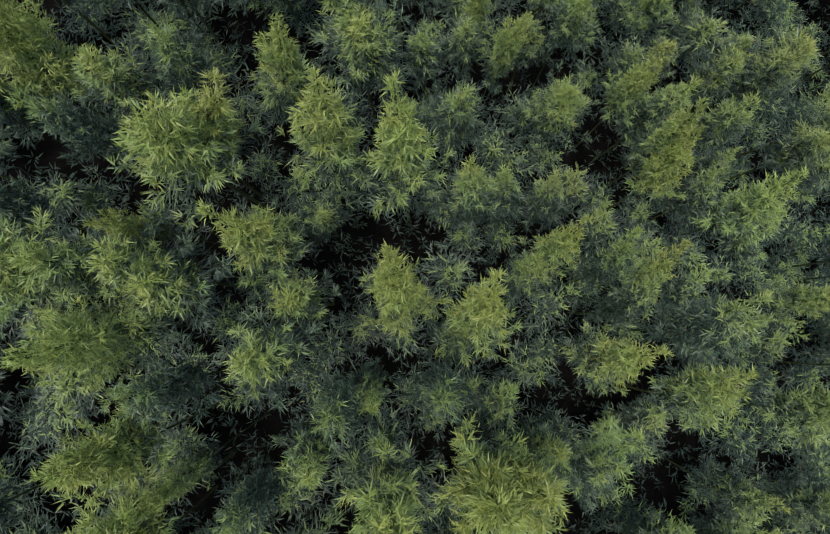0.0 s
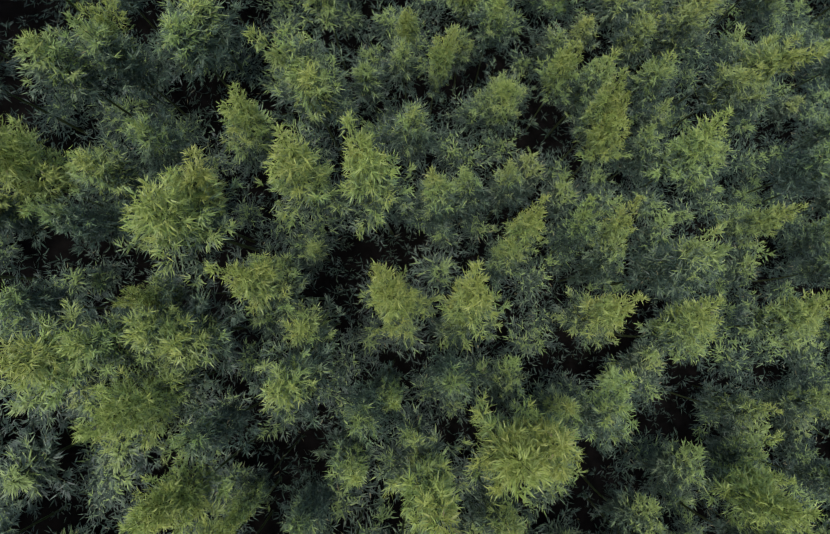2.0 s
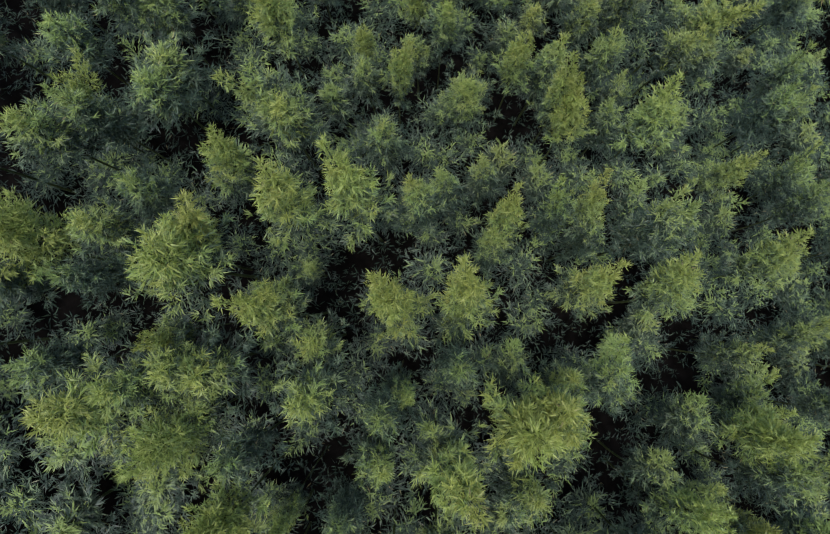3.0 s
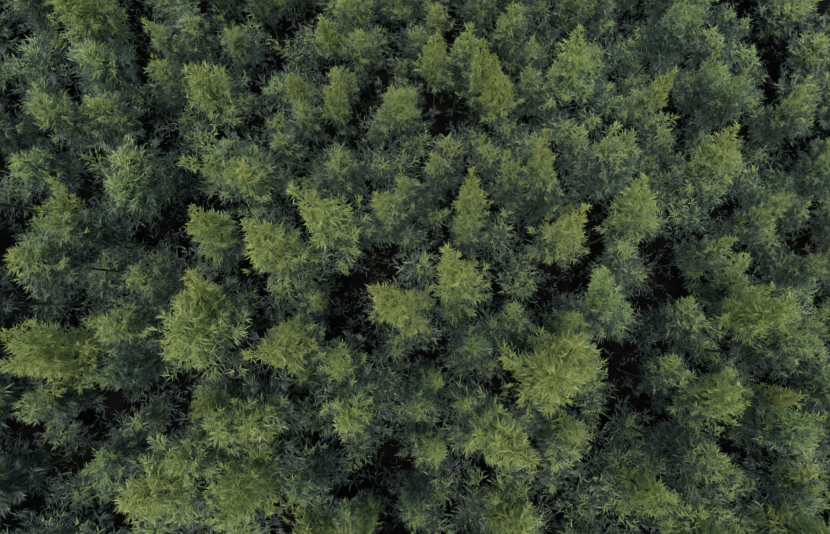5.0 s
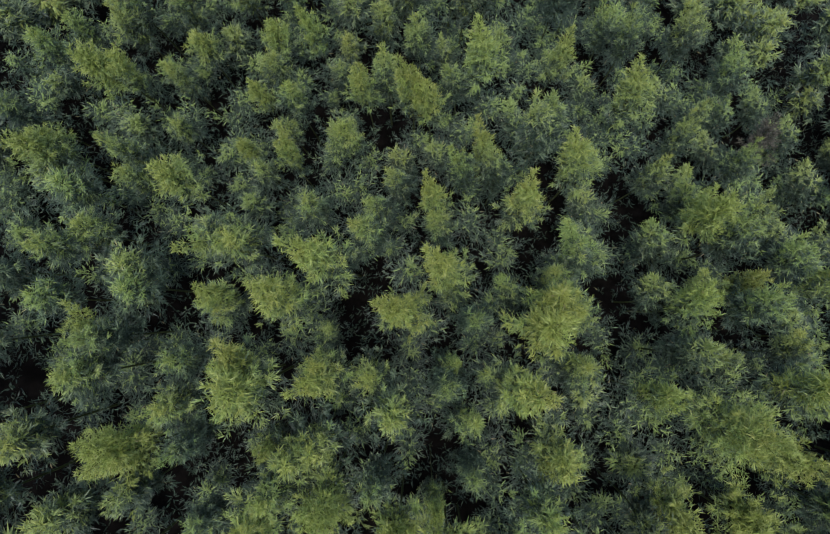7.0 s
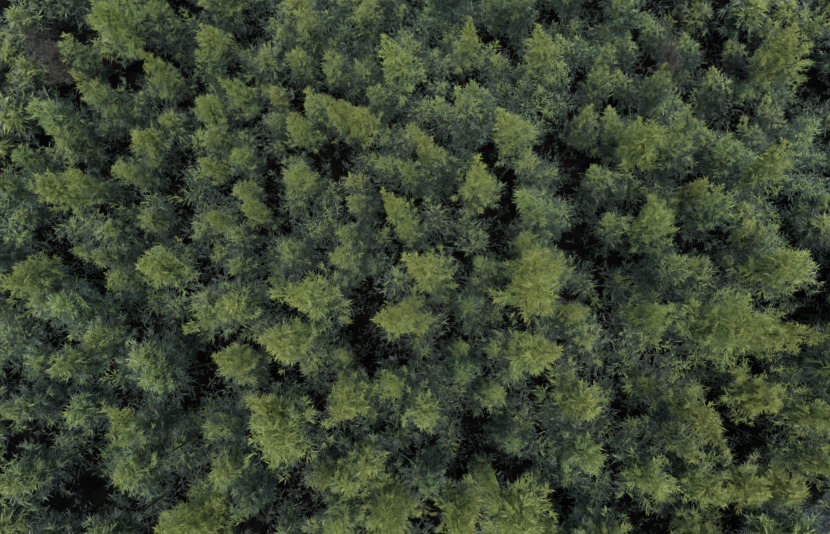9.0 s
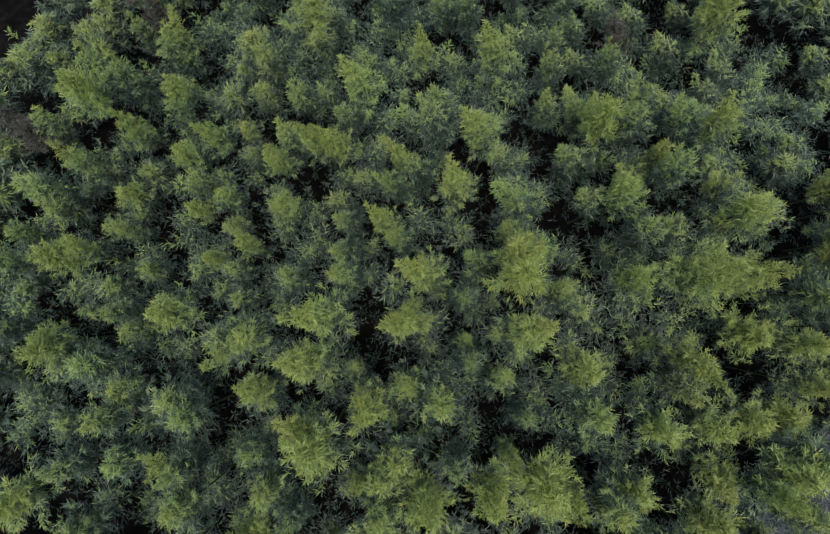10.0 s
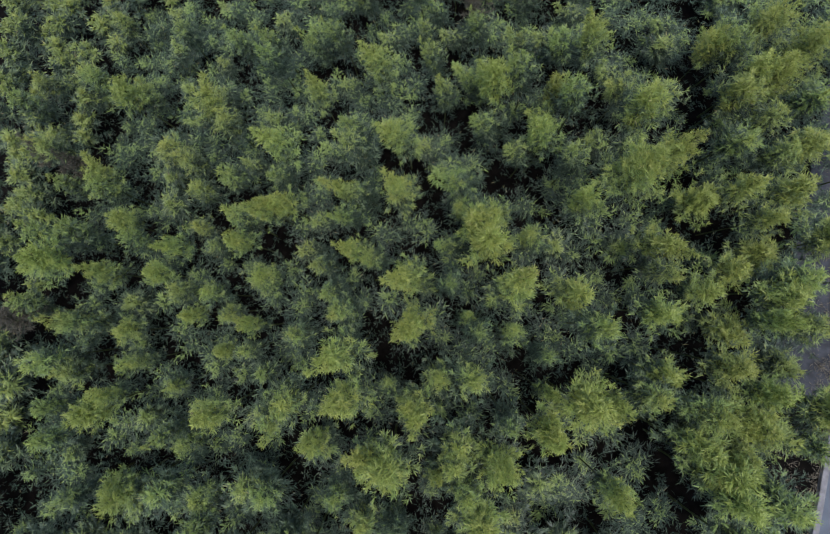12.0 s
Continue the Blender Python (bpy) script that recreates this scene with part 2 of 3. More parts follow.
# The shaded kind gets mostly the darkest leaves, the canopy's shade in their colour.
for kind, lightness, sprigs, leaf in (("fresh", 0.87, 650, 1.0), ("golden", 1.28, 650, 1.0), ("green", 0.12, 560, 1.05), ("mixed", 0.34, 620, 1.0), ("shaded", 0.06, 330, 1.25), ("distant", 0.24, 170, 1.7)):
    VARIANTS[kind] = [bamboo_variant(10 * k + 3 * len(kind), c, r, sprigs, lightness, d, leaf) for k, (c, r, d) in enumerate(SHAPES)]
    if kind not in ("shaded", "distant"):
        VARIANTS["near " + kind] = [bamboo_variant(10 * k + 3 * len(kind), c, r, round(sprigs * 1.25), lightness, d, 0.92, True) for k, (c, r, d) in enumerate(SHAPES)]
        VARIANTS["broad " + kind] = [bamboo_variant(100 + k + 3 * len(kind), c * 1.15, r * 1.5, round(sprigs * 2.2), lightness + 0.15, d * 1.5, 0.84, True) for k, (c, r, d) in enumerate(SHAPES)]
VARIANTS["withered"] = [bamboo_variant(70 + k, c, r, 500, 0.4, d, 1.0, False, [WITHERED] * 5) for k, (c, r, d) in enumerate(SHAPES)]
LABELS = {
    "fresh": "tall bamboo with a bright yellow-green feathery crown on the slope",
    "golden": "tall bamboo with a yellow-tipped light green crown on the slope",
    "green": "tall bamboo with a dark bluish-green leafy crown on the slope",
    "withered": "bamboo with a thin brown withered crown at the edge",
    "shaded": "lower bamboo overtopped by its neighbours, their shade put into its dark green crown",
    "mixed": "tall bamboo with a mid-green pointed feathery crown on the slope",
}
pick = random.Random(5)
planted = []


def lean_at(x, y):
    """How far the tops arch over, in metres: towards +y below the middle of the slope, downhill further down."""
    k = 1 / (1 + math.exp(-(x - 2.5) / 1.5)) / (1 + math.exp((y - 5) / 1.5))
    low = 1 / (1 + math.exp(-(x - 8) / 1.5))
    return 0.3 * k + 0.5 * low + pick.gauss(0, 0.25), 1.8 * k * (1 - 0.35 * low) + pick.gauss(0, 0.25)


def bamboo(x, y, z, wide=1.0, kind="mixed", lean=None):
    """A plant whose tip stands at x, y, z; wide: the crown's width, 1 is about 2.4 m; lean: how far the tip arches over."""
    lx, ly = lean or lean_at(x, y)
    close = -9 < x < 9 and -8 < y < 9 and "near " + kind in VARIANTS
    source, grow = VARIANTS["near " + kind if close else kind], wide
    if wide > 1.3 and "broad " + kind in VARIANTS:
        source, grow = VARIANTS["broad " + kind], wide / 1.5
    arch = math.hypot(lx, ly)
    nearest = sorted(range(len(SHAPES)), key=lambda k: abs(SHAPES[k][2] - arch / wide) + pick.uniform(0, 0.25))[0]
    turn, nod = math.atan2(ly, lx), SHAPES[nearest][2] * wide
    fx, fy = x - nod * math.cos(turn), y - nod * math.sin(turn)
    foot = ground_z(fx, fy) - 0.12
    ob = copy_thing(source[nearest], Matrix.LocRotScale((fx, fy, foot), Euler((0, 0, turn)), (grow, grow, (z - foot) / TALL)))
    tagged(ob, LABELS[kind], "bamboo", "bamboo stand")
    planted.append((x, y))
    return ob


def canopy_z(x, y):
    return 7.9 - 0.327 * x - 0.05 * y


# Openings in the stand where no lower plant stands.
GAPS = [(-8.9, 3.0), (-7.9, 2.2), (-8.9, 4.3), (-7.3, 3.7), (-4.6, -4.2), (-3.9, -5.0), (-6.5, -4.3), (-5.7, -3.6), (-8.0, -3.0), (-8.9, -2.6), (4.5, 3.2), (6.0, -3.5), (4.5, -2.0), (5.7, -0.4), (6.8, 8.8), (12.7, -2.2), (-4.6, -3.3), (-2.3, 0.2), (-1.4, -1.2), (0.3, 2.3), (-1.8, 2.8), (-4.0, 2.8), (-8.2, -2.3), (-6.5, -4.4), (3.0, 6.7), (-4.4, 4.8), (-8.4, 1.9), (2.5, 7.6), (5.2, 3.0), (5.4, -3.3), (3.7, -1.8), (0.6, 2.2), (-3.6, 3.0), (2.4, -7.5), (5.5, -8.8), (-6.2, 2.9), (-7.9, 7.7), (-8.6, 2.3), (-3.6, -4.3), (7.2, 10.5), (14.8, -8.3), (15.2, -5.1), (4.2, -17.8), (0.5, -14.8), (-3.8, -11.2), (3.8, -8.7), (4.5, 14.2), (0.9, 15.8), (28.5, 18.7), (-1.4, 2.8), (4.8, -3.5), (-4.7, -7.4), (-4.2, -3.8), (-10.0, -6.0)]

bamboo(-8.5, -13.8, 8.5, 1.20, "mixed")
bamboo(-6.8, -12.6, 7.9, 1.20, "fresh")
bamboo(-9.2, -10.5, 11.0, 1.50, "fresh")
bamboo(-9.8, -9.3, 11.1, 1.50, "mixed")
bamboo(-6.5, -8.7, 9.3, 0.90, "fresh")
bamboo(-9.1, -8.2, 11.1, 1.10, "fresh")
bamboo(-6.9, -7.5, 10.3, 1.10, "mixed")
bamboo(-6.8, -6.3, 10.3, 0.80, "fresh")
bamboo(-6.3, -5.3, 10.3, 1.30, "golden")
bamboo(-8.71, 0.74, 10.6, 1.25, "fresh", (-0.1, 0.0))
bamboo(-7.08, -1.01, 10.9, 1.40, "fresh", (-0.2, -0.3))
bamboo(-6.2, 0.8, 9.9, 1.10, "mixed")
bamboo(-6.4, 1.5, 10.0, 0.50, "fresh")
bamboo(-5.8, 0.4, 9.2, 1.30, "mixed")
bamboo(-7.3, 0.8, 10.5, 1.00, "mixed")
bamboo(-7.8, 3.9, 10.3, 0.80, "green")
bamboo(-3.7, -15.4, 7.6, 1.30, "fresh")
bamboo(-3.9, -13.8, 8.2, 1.00, "fresh")
bamboo(-2.44, -11.72, 9.0, 1.00, "golden", (-1.1, -0.4))
bamboo(-4.3, -12.0, 8.9, 1.00, "fresh")
bamboo(-2.9, -10.4, 9.5, 1.00, "mixed")
bamboo(-4.2, -9.7, 9.2, 1.00, "fresh")
bamboo(-2.1, -6.9, 9.5, 1.15, "fresh")
bamboo(-3.6, -6.9, 10.3, 1.10, "mixed")
bamboo(-3.8, -4.3, 9.9, 0.80, "green")
bamboo(-5.4, -4.1, 10.2, 0.50, "fresh")
bamboo(-2.2, -3.6, 9.3, 0.90, "mixed")
bamboo(-5.8, -1.9, 10.2, 0.90, "green")
bamboo(-3.6, -1.3, 9.3, 1.15, "mixed")
bamboo(-4.52, 1.94, 9.2, 1.00, "fresh", (-0.9, 0.8))
bamboo(-5.33, 3.54, 10.3, 1.30, "fresh", (0.0, 0.1))
bamboo(-4.25, 4.61, 9.6, 1.15, "fresh", (1.1, 0.7))
bamboo(-2.20, 4.78, 9.2, 1.25, "fresh", (0.2, 0.9))
bamboo(-5.7, 5.8, 9.1, 0.90, "green")
bamboo(-3.33, 6.59, 8.3, 0.90, "fresh", (0.4, 0.4))
bamboo(-2.52, 7.76, 8.6, 1.20, "mixed", (-1.4, 0.5))
bamboo(-4.4, 9.9, 7.1, 1.30, "green")
bamboo(-5.94, 9.97, 8.6, 0.80, "fresh", (1.4, 0.6))
bamboo(-3.9, 12.1, 7.2, 1.00, "mixed")
bamboo(-2.33, 15.72, 7.6, 1.10, "fresh", (0.5, -0.0))
bamboo(-2.0, 16.3, 6.3, 0.95, "golden")
bamboo(1.1, -16.3, 8.5, 1.20, "mixed")
bamboo(-0.6, -14.4, 7.2, 1.20, "golden")
bamboo(2.0, -12.0, 9.7, 1.80, "fresh", (0.2, -0.6))
bamboo(1.8, -8.9, 8.7, 0.90, "fresh")
bamboo(1.1, -5.9, 8.7, 1.00, "mixed")
bamboo(-1.8, -2.2, 10.7, 0.80, "green")
bamboo(-0.9, -2.1, 9.7, 0.60, "mixed")
bamboo(0.4, -2.0, 9.8, 0.80, "green")
bamboo(1.2, 5.5, 6.6, 1.00, "green")
bamboo(1.5, 8.7, 4.4, 0.90, "green")
bamboo(1.89, 9.96, 4.4, 0.65, "fresh", (-0.1, 0.2))
bamboo(-0.70, 10.67, 7.6, 1.10, "fresh", (0.0, 0.1))
bamboo(1.2, 12.2, 5.3, 0.80, "mixed")
bamboo(1.56, 16.59, 6.4, 1.10, "golden", (-0.3, 0.1))
bamboo(4.2, -19.4, 7.6, 1.20, "fresh")
bamboo(2.11, -14.35, 9.0, 1.60, "fresh", (0.4, -1.4))
bamboo(4.6, -12.9, 9.4, 1.20, "fresh")
bamboo(3.8, -9.3, 8.2, 1.10, "green")
bamboo(5.7, -8.3, 8.1, 0.96, "fresh")
bamboo(5.4, -7.2, 6.2, 1.08, "green")
bamboo(2.6, -3.8, 9.6, 1.20, "fresh")
bamboo(1.7, -4.1, 10.0, 1.30, "golden")
bamboo(5.3, -3.2, 7.3, 1.08, "mixed")
bamboo(5.61, 1.80, 6.8, 0.80, "mixed", (-0.1, 1.3))
bamboo(4.27, 2.07, 7.0, 0.85, "fresh", (0.6, 0.9))
bamboo(4.8, 6.6, 4.3, 1.43, "mixed")
bamboo(3.5, 8.9, 4.1, 0.96, "mixed")
bamboo(4.9, 8.9, 5.5, 0.84, "mixed")
bamboo(4.2, 10.6, 5.0, 0.72, "fresh")
bamboo(5.0, 14.1, 4.4, 0.84, "fresh")
bamboo(3.4, 15.4, 3.2, 0.84, "mixed")
bamboo(4.78, 18.09, 5.6, 1.20, "mixed", (-0.1, 0.1))
bamboo(2.8, 19.2, 4.6, 0.90, "mixed")
bamboo(6.2, -21.0, 7.1, 1.54, "fresh")
bamboo(6.2, -19.4, 6.5, 1.20, "mixed")
bamboo(9.80, -13.39, 6.7, 1.05, "fresh", (1.1, 1.0))
bamboo(6.9, -10.5, 7.9, 1.08, "mixed")
bamboo(9.7, -9.3, 6.3, 1.08, "mixed")
bamboo(9.25, -7.95, 7.0, 1.10, "golden", (0.2, 0.7))
bamboo(9.05, -1.93, 5.7, 1.15, "fresh", (0.6, 1.4))
bamboo(6.93, -1.44, 5.2, 1.15, "fresh", (1.4, 0.6))
bamboo(9.6, 0.1, 5.6, 1.20, "green")
bamboo(7.99, 1.75, 4.8, 0.80, "fresh", (0.9, 1.3))
bamboo(7.9, 5.5, 6.0, 0.96, "fresh")
bamboo(7.7, 8.7, 2.8, 0.96, "green")
bamboo(9.3, 9.5, 1.6, 0.84, "mixed")
bamboo(7.6, 12.5, 3.0, 0.96, "fresh")
bamboo(6.80, 16.83, 5.6, 1.50, "mixed", (0.7, 0.8))
bamboo(9.1, 19.2, 3.6, 1.08, "mixed")
bamboo(10.4, -12.2, 4.7, 1.20, "mixed")
bamboo(11.7, -10.4, 4.3, 0.84, "green")
bamboo(10.6, -8.3, 4.3, 0.96, "fresh")
bamboo(11.3, -7.3, 3.2, 0.96, "mixed")
bamboo(10.62, -5.99, 4.5, 0.90, "mixed", (0.6, 0.3))
bamboo(12.54, -5.76, 5.0, 0.85, "mixed", (0.6, 1.2))
bamboo(10.8, -0.5, 3.9, 1.20, "green")
bamboo(12.07, 4.08, 4.0, 1.25, "fresh", (0.9, 1.2))
bamboo(10.7, 6.5, 3.8, 1.08, "mixed")
bamboo(12.4, 8.2, 4.0, 1.08, "mixed")
bamboo(15.09, 13.29, 2.8, 1.10, "fresh", (1.3, -0.5))
bamboo(11.3, 13.2, 3.0, 1.08, "fresh")
bamboo(14.0, 13.7, 2.5, 1.08, "mixed")
bamboo(11.8, 15.4, 4.2, 1.20, "mixed")
bamboo(9.94, 16.33, 5.9, 1.15, "golden", (0.0, -0.1))
bamboo(12.5, 17.4, 3.6, 1.20, "mixed")
bamboo(11.0, 18.9, 1.9, 1.20, "mixed")
bamboo(16.84, -14.79, 3.9, 1.90, "fresh", (0.9, 1.2))
bamboo(14.09, -9.44, 3.0, 0.85, "mixed", (0.7, 0.6))
bamboo(15.1, -6.9, 2.0, 0.84, "green")
bamboo(18.84, -3.85, 2.0, 1.00, "mixed", (0.3, 1.4))
bamboo(14.54, -3.02, 3.3, 1.25, "fresh", (1.1, 1.1))
bamboo(17.18, -1.64, 2.4, 0.95, "mixed", (0.9, 1.3))
bamboo(17.6, -0.1, 1.9, 0.84, "mixed")
bamboo(14.19, 0.28, 3.4, 0.90, "fresh", (1.2, 0.4))
bamboo(17.1, 2.3, 2.6, 1.08, "green")
bamboo(14.2, 5.6, 3.1, 1.08, "mixed")
bamboo(16.00, 5.36, 3.8, 1.30, "fresh", (1.0, -1.1))
bamboo(14.3, 9.4, 1.8, 1.30, "mixed")
bamboo(18.42, 10.45, 2.5, 1.20, "fresh", (0.1, 0.0))
bamboo(16.9, 15.7, 3.0, 1.20, "mixed")
bamboo(20.1, -4.4, 1.0, 0.96, "green")
bamboo(22.3, 17.8, 0.2, 1.20, "mixed")
bamboo(-8.44, 6.23, 10.6, 1.60, "golden", (1.2, 0.8))
bamboo(-0.63, 1.10, 9.4, 1.00, "golden", (-0.1, 1.5))
bamboo(-0.57, 4.85, 8.8, 1.28, "fresh", (-0.2, 1.5))
bamboo(1.74, 0.54, 8.4, 1.15, "fresh", (0.3, 1.4))
bamboo(2.9, 7.6, 6.7, 0.70, "fresh")
bamboo(6.9, 7.1, 5.3, 0.90, "fresh")
bamboo(10.9, 8.2, 3.4, 0.96, "mixed")
bamboo(8.7, 6.9, 4.2, 1.20, "mixed")
bamboo(9.8, 4.3, 3.2, 0.96, "green")
bamboo(4.0, 3.7, 5.2, 0.96, "green")
bamboo(2.4, 3.7, 5.7, 1.00, "green")
bamboo(2.5, -2.3, 6.0, 1.00, "green")
bamboo(3.7, -3.9, 6.3, 1.08, "mixed")
bamboo(1.2, -0.7, 6.3, 0.90, "green")
bamboo(-3.6, 1.8, 8.2, 0.90, "mixed")
bamboo(-1.42, 6.72, 8.0, 1.20, "mixed")
bamboo(-7.0, 5.2, 9.4, 1.00, "mixed")
bamboo(-3.1, 0.1, 7.7, 1.00, "mixed")
bamboo(-2.4, 2.2, 7.3, 0.80, "green")
bamboo(1.24, 3.35, 7.7, 1.00, "mixed", (-0.2, 0.6))
bamboo(3.2, 1.2, 6.2, 0.96, "mixed")
bamboo(-0.40, -5.00, 10.3, 1.25, "fresh", (0.4, -0.8))
bamboo(2.6, -5.2, 7.4, 1.00, "mixed")
bamboo(-6.9, -3.2, 10.3, 1.00, "golden")
bamboo(18.6, -7.0, 1.6, 1.08, "mixed")
bamboo(4.2, -10.8, 6.5, 0.96, "green")
bamboo(7.82, -10.97, 5.9, 0.90, "fresh", (0.6, 0.7))
bamboo(6.8, -9.0, 5.6, 0.84, "mixed")
bamboo(6.5, -13.1, 5.9, 0.96, "mixed")
bamboo(3.0, 13.4, 5.7, 0.70, "mixed")
bamboo(-0.8, 13.4, 6.9, 0.80, "mixed")
bamboo(-3.0, 13.7, 7.0, 1.20, "green")
bamboo(5.8, 10.7, 4.9, 0.96, "mixed")
bamboo(-5.0, 12.3, 8.4, 0.90, "mixed")
bamboo(-6.5, 11.4, 8.2, 1.00, "green")
bamboo(5.4, -15.0, 6.3, 1.20, "mixed")
bamboo(7.9, -6.7, 4.4, 1.20, "green")
bamboo(19.1, 2.1, 1.0, 0.96, "mixed")
bamboo(20.2, 3.9, 0.6, 0.96, "mixed")
bamboo(22.3, 6.6, -0.2, 1.08, "green")
bamboo(25.0, 10.2, -1.3, 1.08, "mixed")
bamboo(23.4, 16.6, -1.1, 1.08, "mixed")
bamboo(21.9, 13.0, -0.5, 1.20, "mixed")
bamboo(18.7, 9.6, 1.4, 0.92, "mixed")
bamboo(15.4, 16.3, 1.5, 0.96, "mixed")
bamboo(8.90, 15.02, 4.2, 1.00, "fresh", (0.6, 0.5))
bamboo(9.8, 12.2, 4.2, 0.90, "mixed")
bamboo(8.37, 11.03, 4.2, 0.90, "fresh", (0.1, 0.6))
bamboo(7.1, 0.7, 5.0, 0.96, "green")
bamboo(8.15, 5.01, 5.4, 0.95, "golden", (0.6, 1.4))
bamboo(-8.4, -11.8, 10.7, 1.00, "fresh")
bamboo(0.1, -18.2, 8.2, 1.00, "mixed")
bamboo(-5.5, -14.4, 9.9, 1.20, "fresh")
bamboo(-6.2, -13.4, 10.7, 0.80, "fresh")
bamboo(3.8, -20.3, 7.8, 1.50, "golden")
bamboo(4.3, -22.8, 7.1, 1.60, "fresh")
bamboo(-2.4, -15.9, 8.9, 0.80, "fresh")
bamboo(-8.2, -9.2, 11.2, 1.50, "mixed")
bamboo(-9.4, -4.4, 11.3, 0.90, "fresh")
bamboo(1.3, 18.7, 6.0, 0.90, "mixed")
bamboo(-1.6, 18.3, 6.3, 1.00, "green")
bamboo(-4.9, 9.0, 7.8, 1.10, "green")
bamboo(-1.4, 12.0, 7.2, 0.80, "mixed")
bamboo(4.0, 17.3, 5.2, 1.08, "mixed")
bamboo(2.51, 15.04, 6.5, 0.70, "fresh", (0.8, -0.6))
bamboo(6.6, -18.2, 6.7, 1.32, "fresh")
bamboo(3.5, -18.0, 7.8, 1.30, "fresh")
bamboo(1.8, -18.8, 7.7, 1.10, "mixed")
bamboo(-1.6, -17.6, 8.8, 1.10, "fresh")
bamboo(-0.6, -15.8, 8.9, 1.00, "fresh")
bamboo(-6.9, -10.7, 10.8, 1.00, "fresh")
bamboo(-10.1, -8.0, 11.1, 1.10, "mixed")
bamboo(-10.9, -8.2, 12.1, 1.10, "fresh")
bamboo(-9.6, -10.9, 11.2, 1.20, "mixed")
bamboo(-10.2, -8.5, 12.0, 1.30, "fresh")
bamboo(1.7, -20.8, 7.8, 1.20, "mixed")
bamboo(-0.2, -19.3, 8.4, 1.20, "fresh")

bamboo(-7.83, 8.55, 9.2, 1.10, "mixed")
bamboo(-6.95, 9.14, 8.8, 0.95, "green")
bamboo(-10.4, 8.6, 9.7, 1.10, "mixed")
bamboo(-11.6, 6.4, 10.0, 1.20, "mixed")
bamboo(-12.2, 3.9, 10.2, 1.10, "green")
bamboo(-9.2, 12.6, 9.0, 1.10, "mixed")
bamboo(-8.3, 15.2, 8.9, 1.25, "fresh")
bamboo(-7.0, 13.5, 8.6, 1.00, "green")
bamboo(-11.0, 10.9, 9.6, 1.10, "green")
bamboo(-12.7, 8.8, 10.3, 1.20, "mixed")
bamboo(-10.0, 4.9, 9.6, 0.90, "green")
bamboo(-9.8, 2.4, 9.4, 0.90, "green")
bamboo(-12.6, 1.4, 10.4, 1.10, "mixed")
bamboo(9.4, 22.0, 3.2, 1.10, "withered")
bamboo(8.4, 20.4, 3.3, 1.00, "withered")
bamboo(17.6, 16.4, 2.6, 1.00, "withered")
bamboo(16.2, 15.2, 2.2, 0.90, "withered")
bamboo(16.2, -10.0, 2.0, 0.90, "withered")


def in_stand(x, y, more=0.0):
    """The part of the slope that carries the stand, short of the road."""
    side, down = -0.39 * x - 0.92 * y, 0.92 * x - 0.39 * y
    return -21 - more < side < 24 and -14 - more / 2 < down < 23 + more and from_road(x, y)[1] < 17.0


def crowded(x, y, apart):
    return any((x - a) ** 2 + (y - b) ** 2 < apart ** 2 for a, b in planted) or any((x - a) ** 2 + (y - b) ** 2 < 0.4 for a, b in GAPS)


def fill():
    """The rest of the stand, between the plants above."""
    rng = random.Random(11)
    for _ in range(9000):
        x, y = rng.uniform(-18, 28), rng.uniform(-25, 25)
        if not in_stand(x, y) or crowded(x, y, 1.5) or len(planted) > 297:
            continue
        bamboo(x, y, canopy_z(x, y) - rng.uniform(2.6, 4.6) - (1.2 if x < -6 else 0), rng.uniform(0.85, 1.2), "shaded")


# The stand's edge, leaning out over the road.
for along, across, wide, kind in ((-7.0, 14.6, 1.2, "mixed"), (-5.0, 15.0, 1.2, "fresh"), (-3.2, 14.4, 1.1, "mixed"), (-1.4, 15.2, 1.2, "mixed"), (0.8, 15.4, 1.0, "mixed"), (2.6, 15.4, 1.2, "fresh"), (5.6, 14.2, 1.1, "mixed"), (7.3, 13.6, 1.2, "mixed"), (9.6, 14.4, 1.1, "fresh"), (8.2, 15.8, 1.0, "fresh"), (10.4, 15.4, 1.1, "mixed"), (13.6, 15.6, 1.0, "mixed"), (16.2, 15.2, 1.2, "fresh"), (18.8, 15.6, 1.2, "mixed")):
    x, y = on_road(along, across + (0.8 if along > 0 else 0.0))
    bamboo(x, y, canopy_z(x, y) - 0.5, wide, kind)
fill()


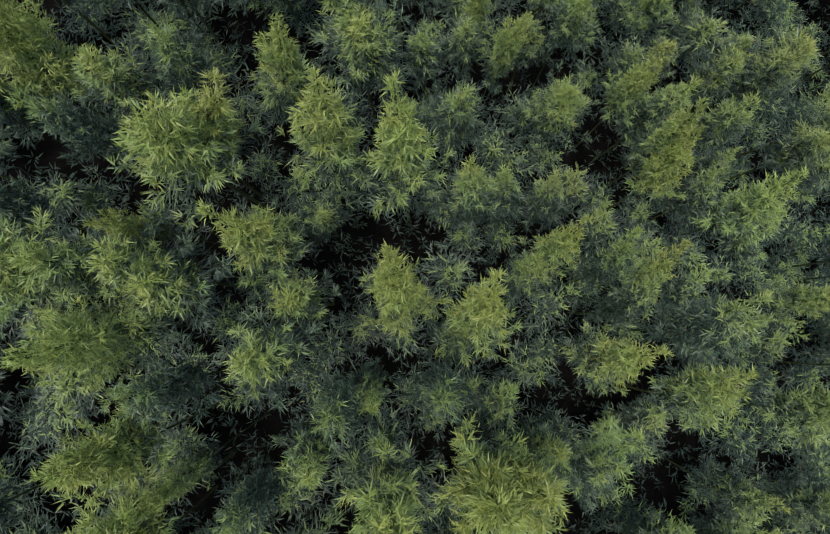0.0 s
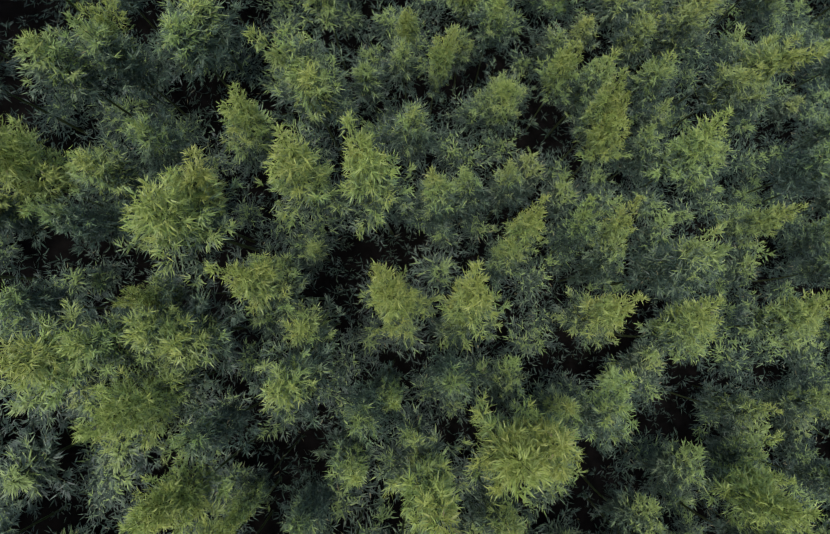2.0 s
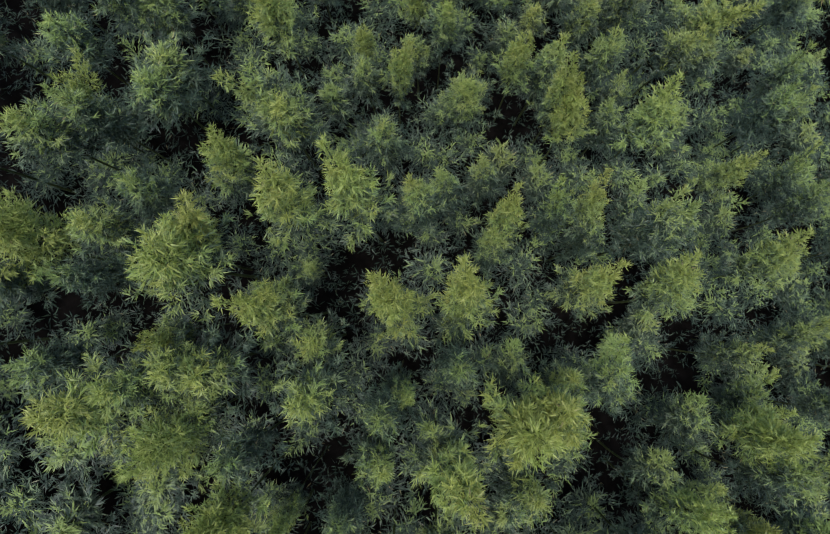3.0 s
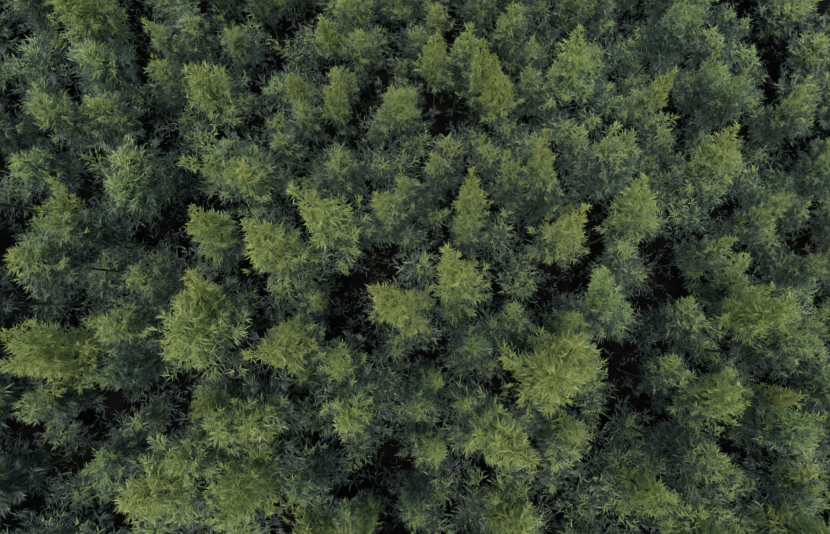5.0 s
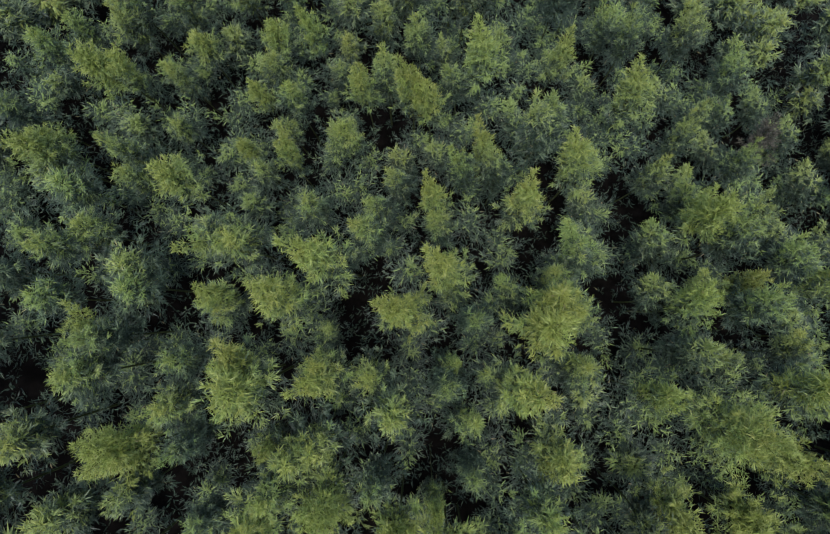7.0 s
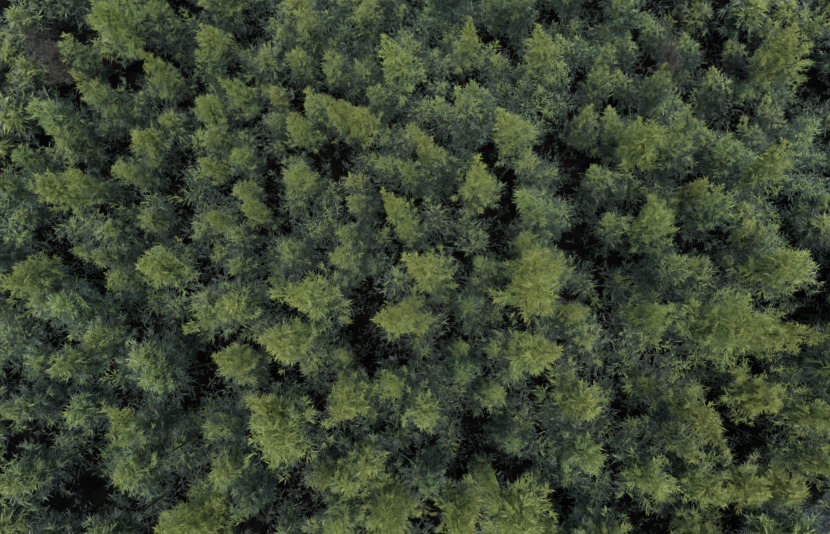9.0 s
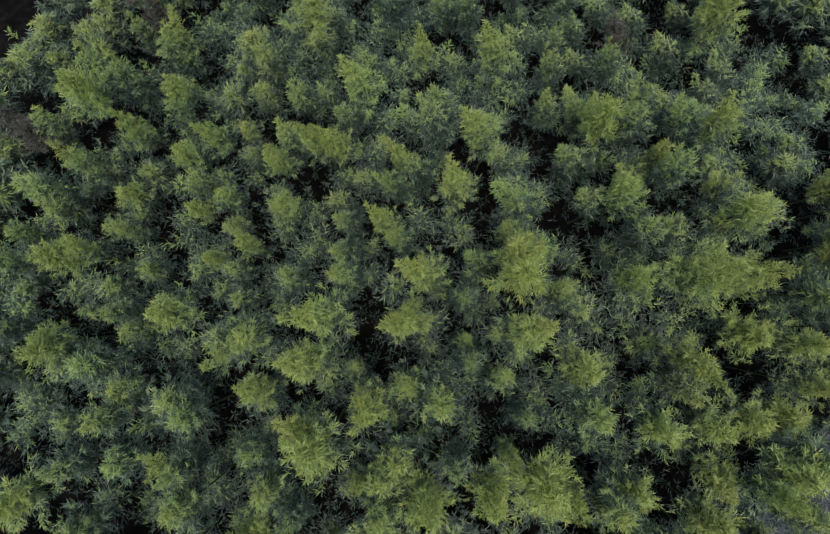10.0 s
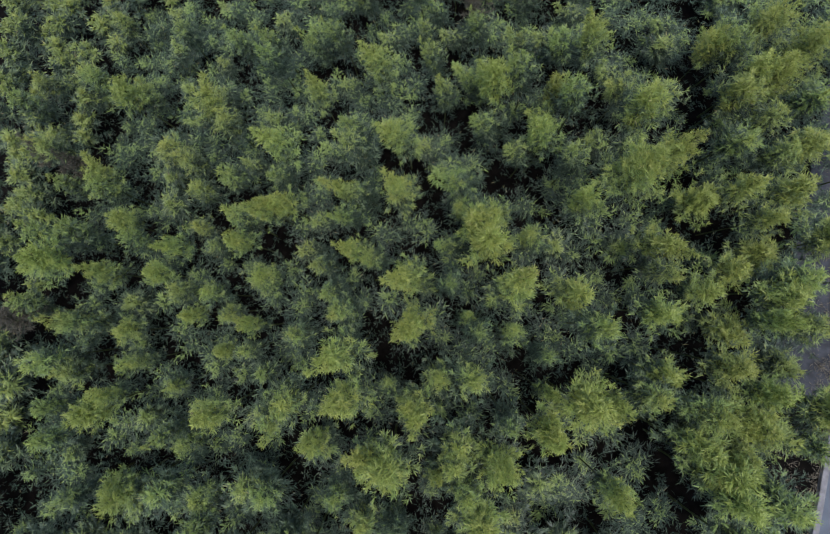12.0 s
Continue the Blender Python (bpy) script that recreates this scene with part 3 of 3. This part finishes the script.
def tufts(name, label, spots, blades, long_from, long_to, flat, mats, seed):
    """Leafy tufts of radiating blades at the spots (x, y, z, size), in one mesh."""
    rng = np.random.default_rng(seed)
    spots = np.repeat(np.array(spots), blades, axis=0)
    n = len(spots)
    at = spots[:, :3] + rng.normal(0, 0.03, (n, 3)) * spots[:, 3:]
    way = rng.normal(0, 1, (n, 3)) * (1, 1, 0.55) + (0, 0, 0.45)
    way /= np.linalg.norm(way, axis=1)[:, None]
    at += way * rng.uniform(0.0, 0.10, (n, 1)) * spots[:, 3:]
    side = np.cross(way, rng.normal(0, 0.5, (n, 3)) + (0, 0, 1))
    side /= np.linalg.norm(side, axis=1)[:, None]
    long = rng.uniform(long_from, long_to, (n, 1))
    mid = at + way * long * 0.4
    verts = np.stack([at, mid + side * long * flat, at + way * long, mid - side * long * flat], 1).reshape(-1, 3)
    faces = np.arange(len(verts)).reshape(-1, 4)
    ob = new(name, mesh_of(name, verts.tolist(), faces.tolist(), mats))
    return tagged(ob, label, name.replace("_", " "), kind="stuff")


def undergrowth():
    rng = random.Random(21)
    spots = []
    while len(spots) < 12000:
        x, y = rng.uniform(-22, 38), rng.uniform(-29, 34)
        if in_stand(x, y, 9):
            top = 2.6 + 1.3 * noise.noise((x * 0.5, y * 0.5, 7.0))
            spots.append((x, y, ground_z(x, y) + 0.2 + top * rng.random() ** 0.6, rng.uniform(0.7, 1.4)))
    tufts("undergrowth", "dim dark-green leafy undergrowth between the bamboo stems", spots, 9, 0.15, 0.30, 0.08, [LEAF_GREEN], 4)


undergrowth()


def dry_leaves():
    """Dead leaves and twig ends lying on the verge along the kerb."""
    rng = random.Random(8)
    spots = []
    for _ in range(1500):
        a, c = rng.uniform(-22, 26), 20.4 - abs(rng.gauss(0, 0.9))
        if noise.noise((a * 0.5, c, 3.0)) > -0.1:
            x, y = on_road(a, c)
            spots.append((x, y, slope_z(*on_road(a, 19.3)) + 0.08 + 0.25 * rng.random() ** 3, rng.uniform(0.4, 1.6)))
    tufts("dry_leaves", "pale brown dry bamboo leaves and twigs strewn on the verge", spots, 6, 0.10, 0.30, 0.05, [DRY], 6)


dry_leaves()


def blades_of(plant, every):
    """Every so-manieth blade of a plant's crown, and its material."""
    me = next(o.data for o in plant.children if o.name.startswith("crown"))
    co = np.empty(len(me.vertices) * 3)
    me.vertices.foreach_get("co", co)
    index = np.empty(len(me.polygons), dtype=np.int32)
    me.polygons.foreach_get("material_index", index)
    return co.reshape(-1, 9)[::every].reshape(-1, 3), index[::every]


def thicket(name, label, kind, every, tries, more, lower, apart, inside, seed):
    """Many more plants of the stand, in one mesh."""
    rng = random.Random(seed)
    crowns = [blades_of(base, every) for base in VARIANTS[kind]]
    verts, index = [], []
    for _ in range(tries):
        x, y = rng.uniform(-20, 37), rng.uniform(-29, 34)
        if not in_stand(x, y, more) or in_stand(x, y) != inside or crowded(x, y, apart) or (inside and x > 4 and rng.random() < 0.5):
            continue
        tall = canopy_z(x, y) - ground_z(x, y) - rng.uniform(*lower) - (1.2 if inside and x < -6 else 0)
        wide = rng.uniform(0.85, 1.25)
        m = np.array(Matrix.Rotation(rng.uniform(0, math.tau), 3, "Z") @ Matrix.Diagonal((wide, wide, tall / TALL)))
        co, slot = rng.choice(crowns)
        verts.append(co @ m.T + (x, y, ground_z(x, y)))
        index.append(slot)
        planted.append((x, y))
    verts, index = np.concatenate(verts), np.concatenate(index)
    ob = new(name, mesh_of(name, verts.tolist(), np.arange(len(verts)).reshape(-1, 3).tolist(), LEAVES, index))
    tagged(ob, label, name.replace("_", " "), kind="stuff")


# Gap foliage reuses the shaded kind's leaves, so its dark tone includes painted shade.
thicket("bamboo_thicket", "bamboo foliage filling the gaps of the stand, shade put into its dark green", "shaded", 3, 16000, 0, (4.3, 6.0), 1.0, True, 31)
thicket("bamboo_margin", "green bamboo crowns along the far margin of the stand", "distant", 1, 12000, 9, (1.6, 4.0), 1.5, False, 32)
for base in sum(VARIANTS.values(), []):
    for ob in (*base.children_recursive, base):
        bpy.data.objects.remove(ob)
